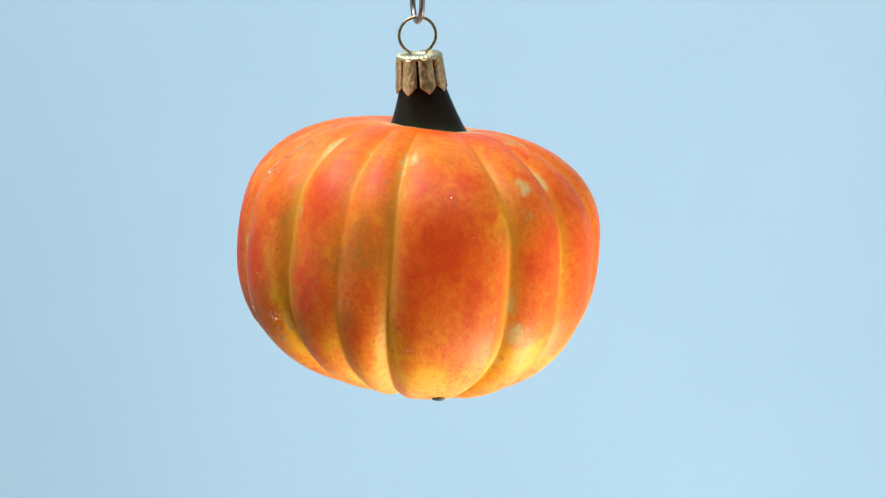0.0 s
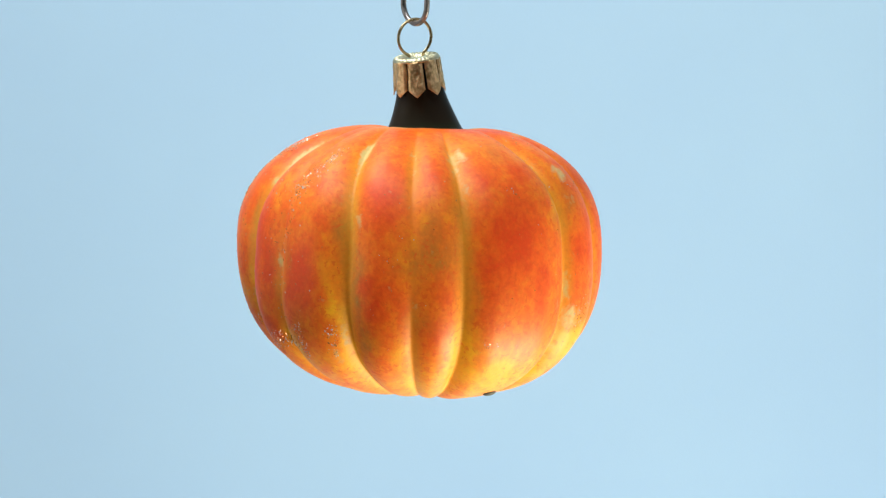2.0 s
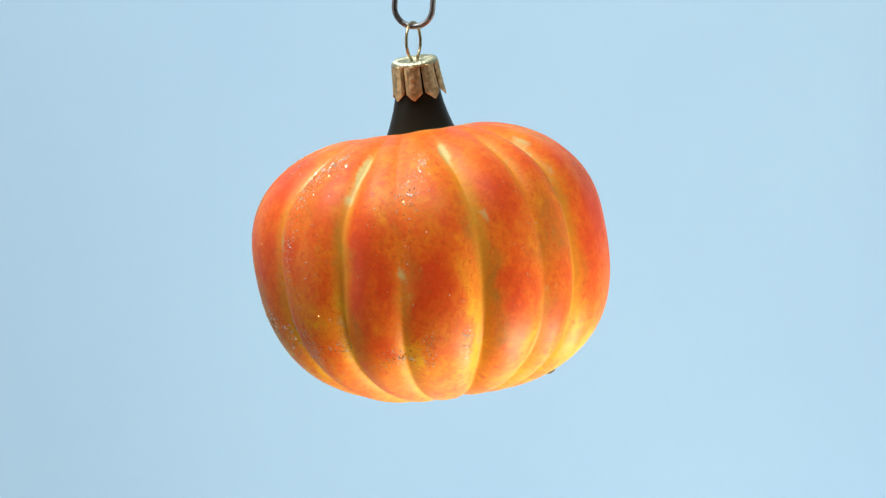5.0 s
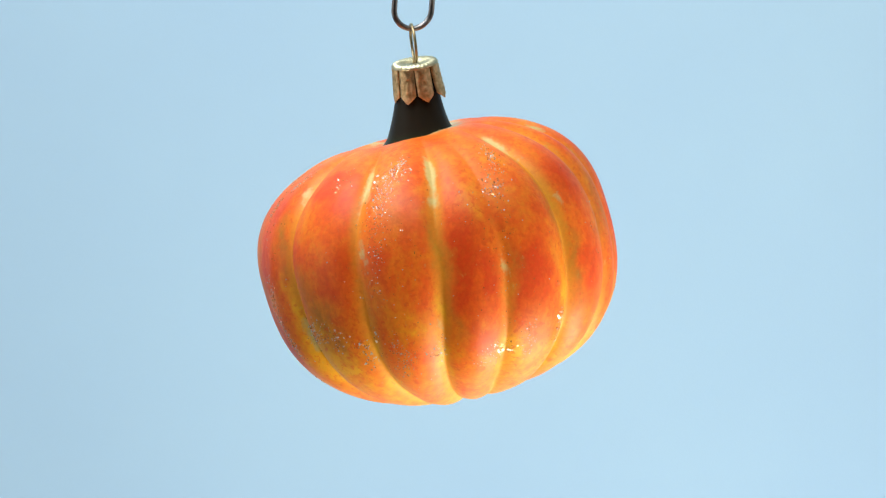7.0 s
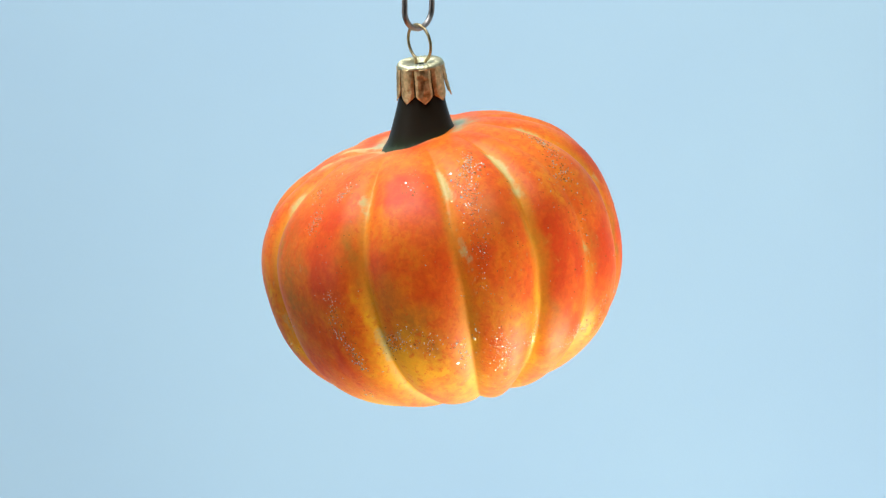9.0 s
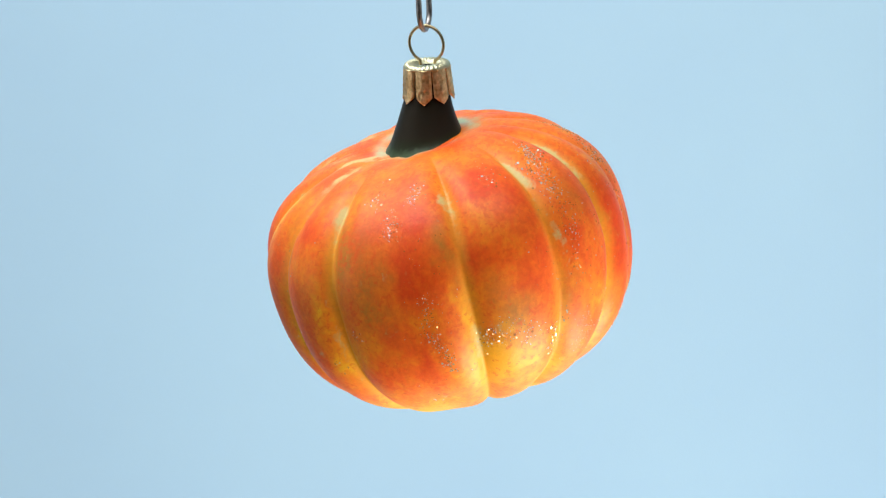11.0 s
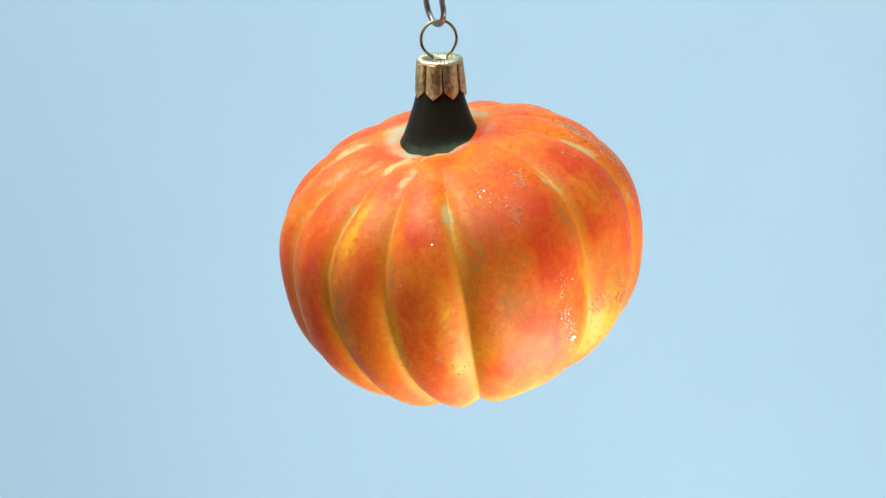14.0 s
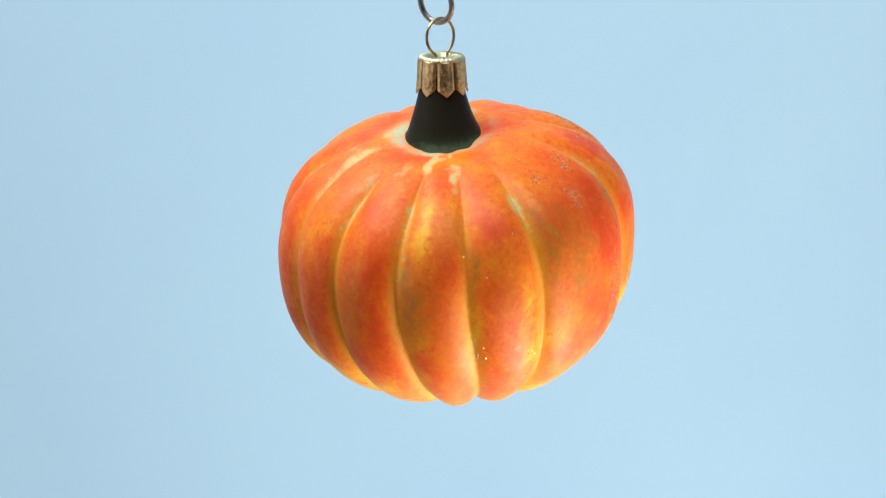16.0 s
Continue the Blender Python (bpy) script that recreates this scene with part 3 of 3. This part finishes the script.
def ring(parent):
    """The wire loop of the cap, open at its foot where the two ends go down into the cap."""
    c = Vector((-0.0048, 0.0004, 0.0468))
    side = Vector((-0.14, 1.0, 0)).normalized()
    up = Vector((-0.10, 0.0, 1.0)).normalized()
    r = 0.0040
    path = [c + r * (math.sin(a) * side + math.cos(a) * up) for a in (radians(-153 + 306 * k / 60) for k in range(61))]
    path = [path[0] + Vector((0, 0.0004, -0.0022))] + path + [path[-1] + Vector((0, -0.0004, -0.0022))]
    bm = bmesh.new()
    tube(bm, path, 0.00033, 12)
    return part("ring", bm, WIRE, parent, "thin brass wire hanging loop")


def ornament():
    root = new("pumpkin_ornament")
    root.empty_display_size = 0.02
    body = pumpkin_body(root)
    glitter(body)
    p, _, _, n = body_point(17, v_of(-0.0305))
    bm = bmesh.new()
    bmesh.ops.create_icosphere(bm, subdivisions=3, radius=1.0, matrix=Matrix.Translation(p) @ n.to_track_quat("Z", "Y").to_matrix().to_4x4() @ Matrix.Diagonal((0.0015, 0.0011, 0.0006, 1)))
    part("sealed_tip", bm, CHIP, body, "small silvery chipped glass tip")
    stem(root)
    cap(root)
    ring(root)
    return tagged(root, "orange blown-glass pumpkin ornament with dark green stem hanging from a link", "ornament")


def chain_link():
    """An oval steel wire link; its origin is the lowest point of the wire's centre line."""
    bm = bmesh.new()
    a, half = 0.0042, 0.0075
    lead = radians(17)
    side = Vector((math.cos(lead), math.sin(lead), 0))
    path = []
    for k in range(64):
        w = 2 * math.pi * k / 64
        z = -math.cos(w)
        path.append(side * (a * math.sin(w)) + Vector((0, 0, (half if z > 0 else -half) + a * z)))
    path = [p + Vector((0, 0, half + a - 0.0008)) for p in path]
    tube(bm, path, 0.00062, 12, closed=True)
    ob = part("chain_link", bm, STEEL, None)
    return tagged(ob, "oval dull steel wire link holding the ornament's loop", "chain link")


def hanging_wire():
    """The thin wire, out of view, on which the link hangs from the ceiling."""
    bm = bmesh.new()
    eye = [(-0.005, 0.0016 * math.sin(w), 1.2748 - 0.0016 * math.cos(w)) for w in (2 * math.pi * k / 24 for k in range(24))]
    tube(bm, eye, 0.0004, 8, closed=True)
    tube(bm, [(-0.005, 0.0, 1.2764), (-0.005, 0.0, 1.6), (-0.005, 0.0, 2.0), (-0.005, 0.0, 2.4)], 0.0004, 8)
    return tagged(part("hanging_wire", bm, STEEL, None), "thin steel wire hanging from the ceiling", "wire")


shell()
backdrop()
hanging_wire()
ORNAMENT = ornament()
LINK = chain_link()


def motions():
    # the ornament turns slowly on its link, nodding a little
    walk(ORNAMENT, [
    (0.0, pose(-0.00374, 0.00051, 1.20100, 2.68, 6.01, -92.60)),
    (0.5, pose(-0.00395, 0.00031, 1.20097, 2.84, 5.88, -86.90)),
    (1.0, pose(-0.00398, 0.00020, 1.20090, 3.07, 5.48, -81.11)),
    (1.5, pose(-0.00372, 0.00014, 1.20077, 3.26, 4.82, -75.28)),
    (2.0, pose(-0.00345, 0.00011, 1.20051, 3.29, 4.06, -69.41)),
    (2.5, pose(-0.00325, 0.00019, 1.20026, 3.17, 3.36, -63.23)),
    (3.0, pose(-0.00307, 0.00019, 1.20007, 3.12, 2.77, -56.66)),
    (3.5, pose(-0.00302, 0.00011, 1.20002, 2.88, 2.33, -49.94)),
    (4.0, pose(-0.00313, -0.00008, 1.19995, 2.43, 2.11, -43.02)),
    (4.2, pose(-0.00312, -0.00014, 1.19992, 2.25, 2.01, -40.24)),
    (6.3, pose(-0.00159, -0.00055, 1.19983, 0.75, -0.10, -10.22)),
    (6.5, pose(-0.00161, -0.00049, 1.19974, 0.55, -0.13, -7.32)),
    (7.0, pose(-0.00162, -0.00028, 1.19958, 0.00, -0.00, -0.00)),
    (7.5, pose(-0.00160, -0.00011, 1.19947, -0.45, 0.37, 7.36)),
    (8.0, pose(-0.00151, 0.00001, 1.19953, -0.67, 0.80, 14.75)),
    (8.5, pose(-0.00143, 0.00012, 1.19959, -0.78, 0.97, 22.11)),
    (9.0, pose(-0.00110, 0.00025, 1.19970, -0.97, 1.08, 29.41)),
    (9.2, pose(-0.00097, 0.00027, 1.19973, -1.09, 1.11, 32.34)),
    (11.3, pose(0.00024, -0.00052, 1.19945, -3.09, 3.70, 62.77)),
    (11.5, pose(0.00052, -0.00048, 1.19951, -3.19, 4.03, 65.48)),
    (12.0, pose(0.00095, -0.00034, 1.19951, -3.38, 4.75, 72.11)),
    (12.5, pose(0.00135, -0.00008, 1.19965, -3.54, 5.22, 78.63)),
    (13.0, pose(0.00174, 0.00021, 1.19978, -3.63, 5.48, 85.15)),
    (13.5, pose(0.00208, 0.00046, 1.20010, -3.57, 5.61, 91.63)),
    (14.0, pose(0.00224, 0.00049, 1.20039, -3.44, 5.69, 98.16)),
    (14.5, pose(0.00233, 0.00033, 1.20067, -3.24, 5.89, 104.88)),
    (15.0, pose(0.00223, 0.00018, 1.20089, -3.09, 6.37, 111.69)),
    (15.5, pose(0.00221, 0.00008, 1.20091, -2.67, 6.99, 118.44)),
    (16.0, pose(0.00193, 0.00008, 1.20078, -1.95, 7.71, 125.06)),
    ])
    # the link turns with it and leans as the ornament sways
    walk(LINK, [
    (0.0, pose(-0.00562, 0.00036, 1.25192, -1.57, 0.48, -92.61)),
    (0.5, pose(-0.00595, 0.00009, 1.25189, -2.36, -0.01, -86.90)),
    (1.0, pose(-0.00621, 0.00010, 1.25181, -2.98, 0.35, -81.12)),
    (1.5, pose(-0.00624, 0.00034, 1.25167, -2.83, 1.24, -75.31)),
    (2.0, pose(-0.00622, 0.00067, 1.25139, -2.34, 2.25, -69.46)),
    (2.5, pose(-0.00626, 0.00104, 1.25112, -1.74, 3.31, -63.28)),
    (3.0, pose(-0.00641, 0.00117, 1.25091, -1.48, 3.89, -56.71)),
    (3.5, pose(-0.00654, 0.00111, 1.25085, -1.32, 4.12, -49.98)),
    (4.0, pose(-0.00662, 0.00092, 1.25077, -1.27, 4.07, -43.07)),
    (4.2, pose(-0.00661, 0.00087, 1.25074, -1.16, 4.02, -40.28)),
    (6.3, pose(-0.00673, 0.00020, 1.25052, -0.58, 4.01, -10.24)),
    (6.5, pose(-0.00678, 0.00019, 1.25043, -0.41, 4.13, -7.33)),
    (7.0, pose(-0.00672, 0.00022, 1.25028, 0.19, 3.98, 0.01)),
    (7.5, pose(-0.00645, 0.00017, 1.25020, 0.50, 3.32, 7.37)),
    (8.0, pose(-0.00604, -0.00005, 1.25029, 0.17, 2.44, 14.75)),
    (8.5, pose(-0.00580, -0.00038, 1.25036, -0.42, 2.19, 22.10)),
    (9.0, pose(-0.00538, -0.00060, 1.25047, -1.08, 1.63, 29.40)),
    (9.2, pose(-0.00524, -0.00069, 1.25050, -1.36, 1.51, 32.32)),
    (11.3, pose(-0.00346, -0.00066, 1.25027, -4.03, 0.02, 62.77)),
    (11.5, pose(-0.00313, -0.00049, 1.25034, -4.57, -0.47, 65.50)),
    (12.0, pose(-0.00265, -0.00012, 1.25034, -5.39, -1.11, 72.16)),
    (12.5, pose(-0.00230, 0.00017, 1.25048, -6.16, -1.30, 78.70)),
    (13.0, pose(-0.00198, 0.00028, 1.25060, -7.03, -0.91, 85.20)),
    (13.5, pose(-0.00157, 0.00022, 1.25092, -8.14, 0.04, 91.63)),
    (14.0, pose(-0.00126, -0.00007, 1.25122, -8.82, 1.77, 98.03)),
    (14.5, pose(-0.00096, -0.00042, 1.25152, -9.14, 3.81, 104.58)),
    (15.0, pose(-0.00098, -0.00051, 1.25175, -8.58, 5.11, 111.31)),
    (15.5, pose(-0.00084, -0.00032, 1.25178, -8.46, 5.83, 118.01)),
    (16.0, pose(-0.00089, 0.00023, 1.25166, -8.34, 5.56, 124.65)),
    ])


motions()
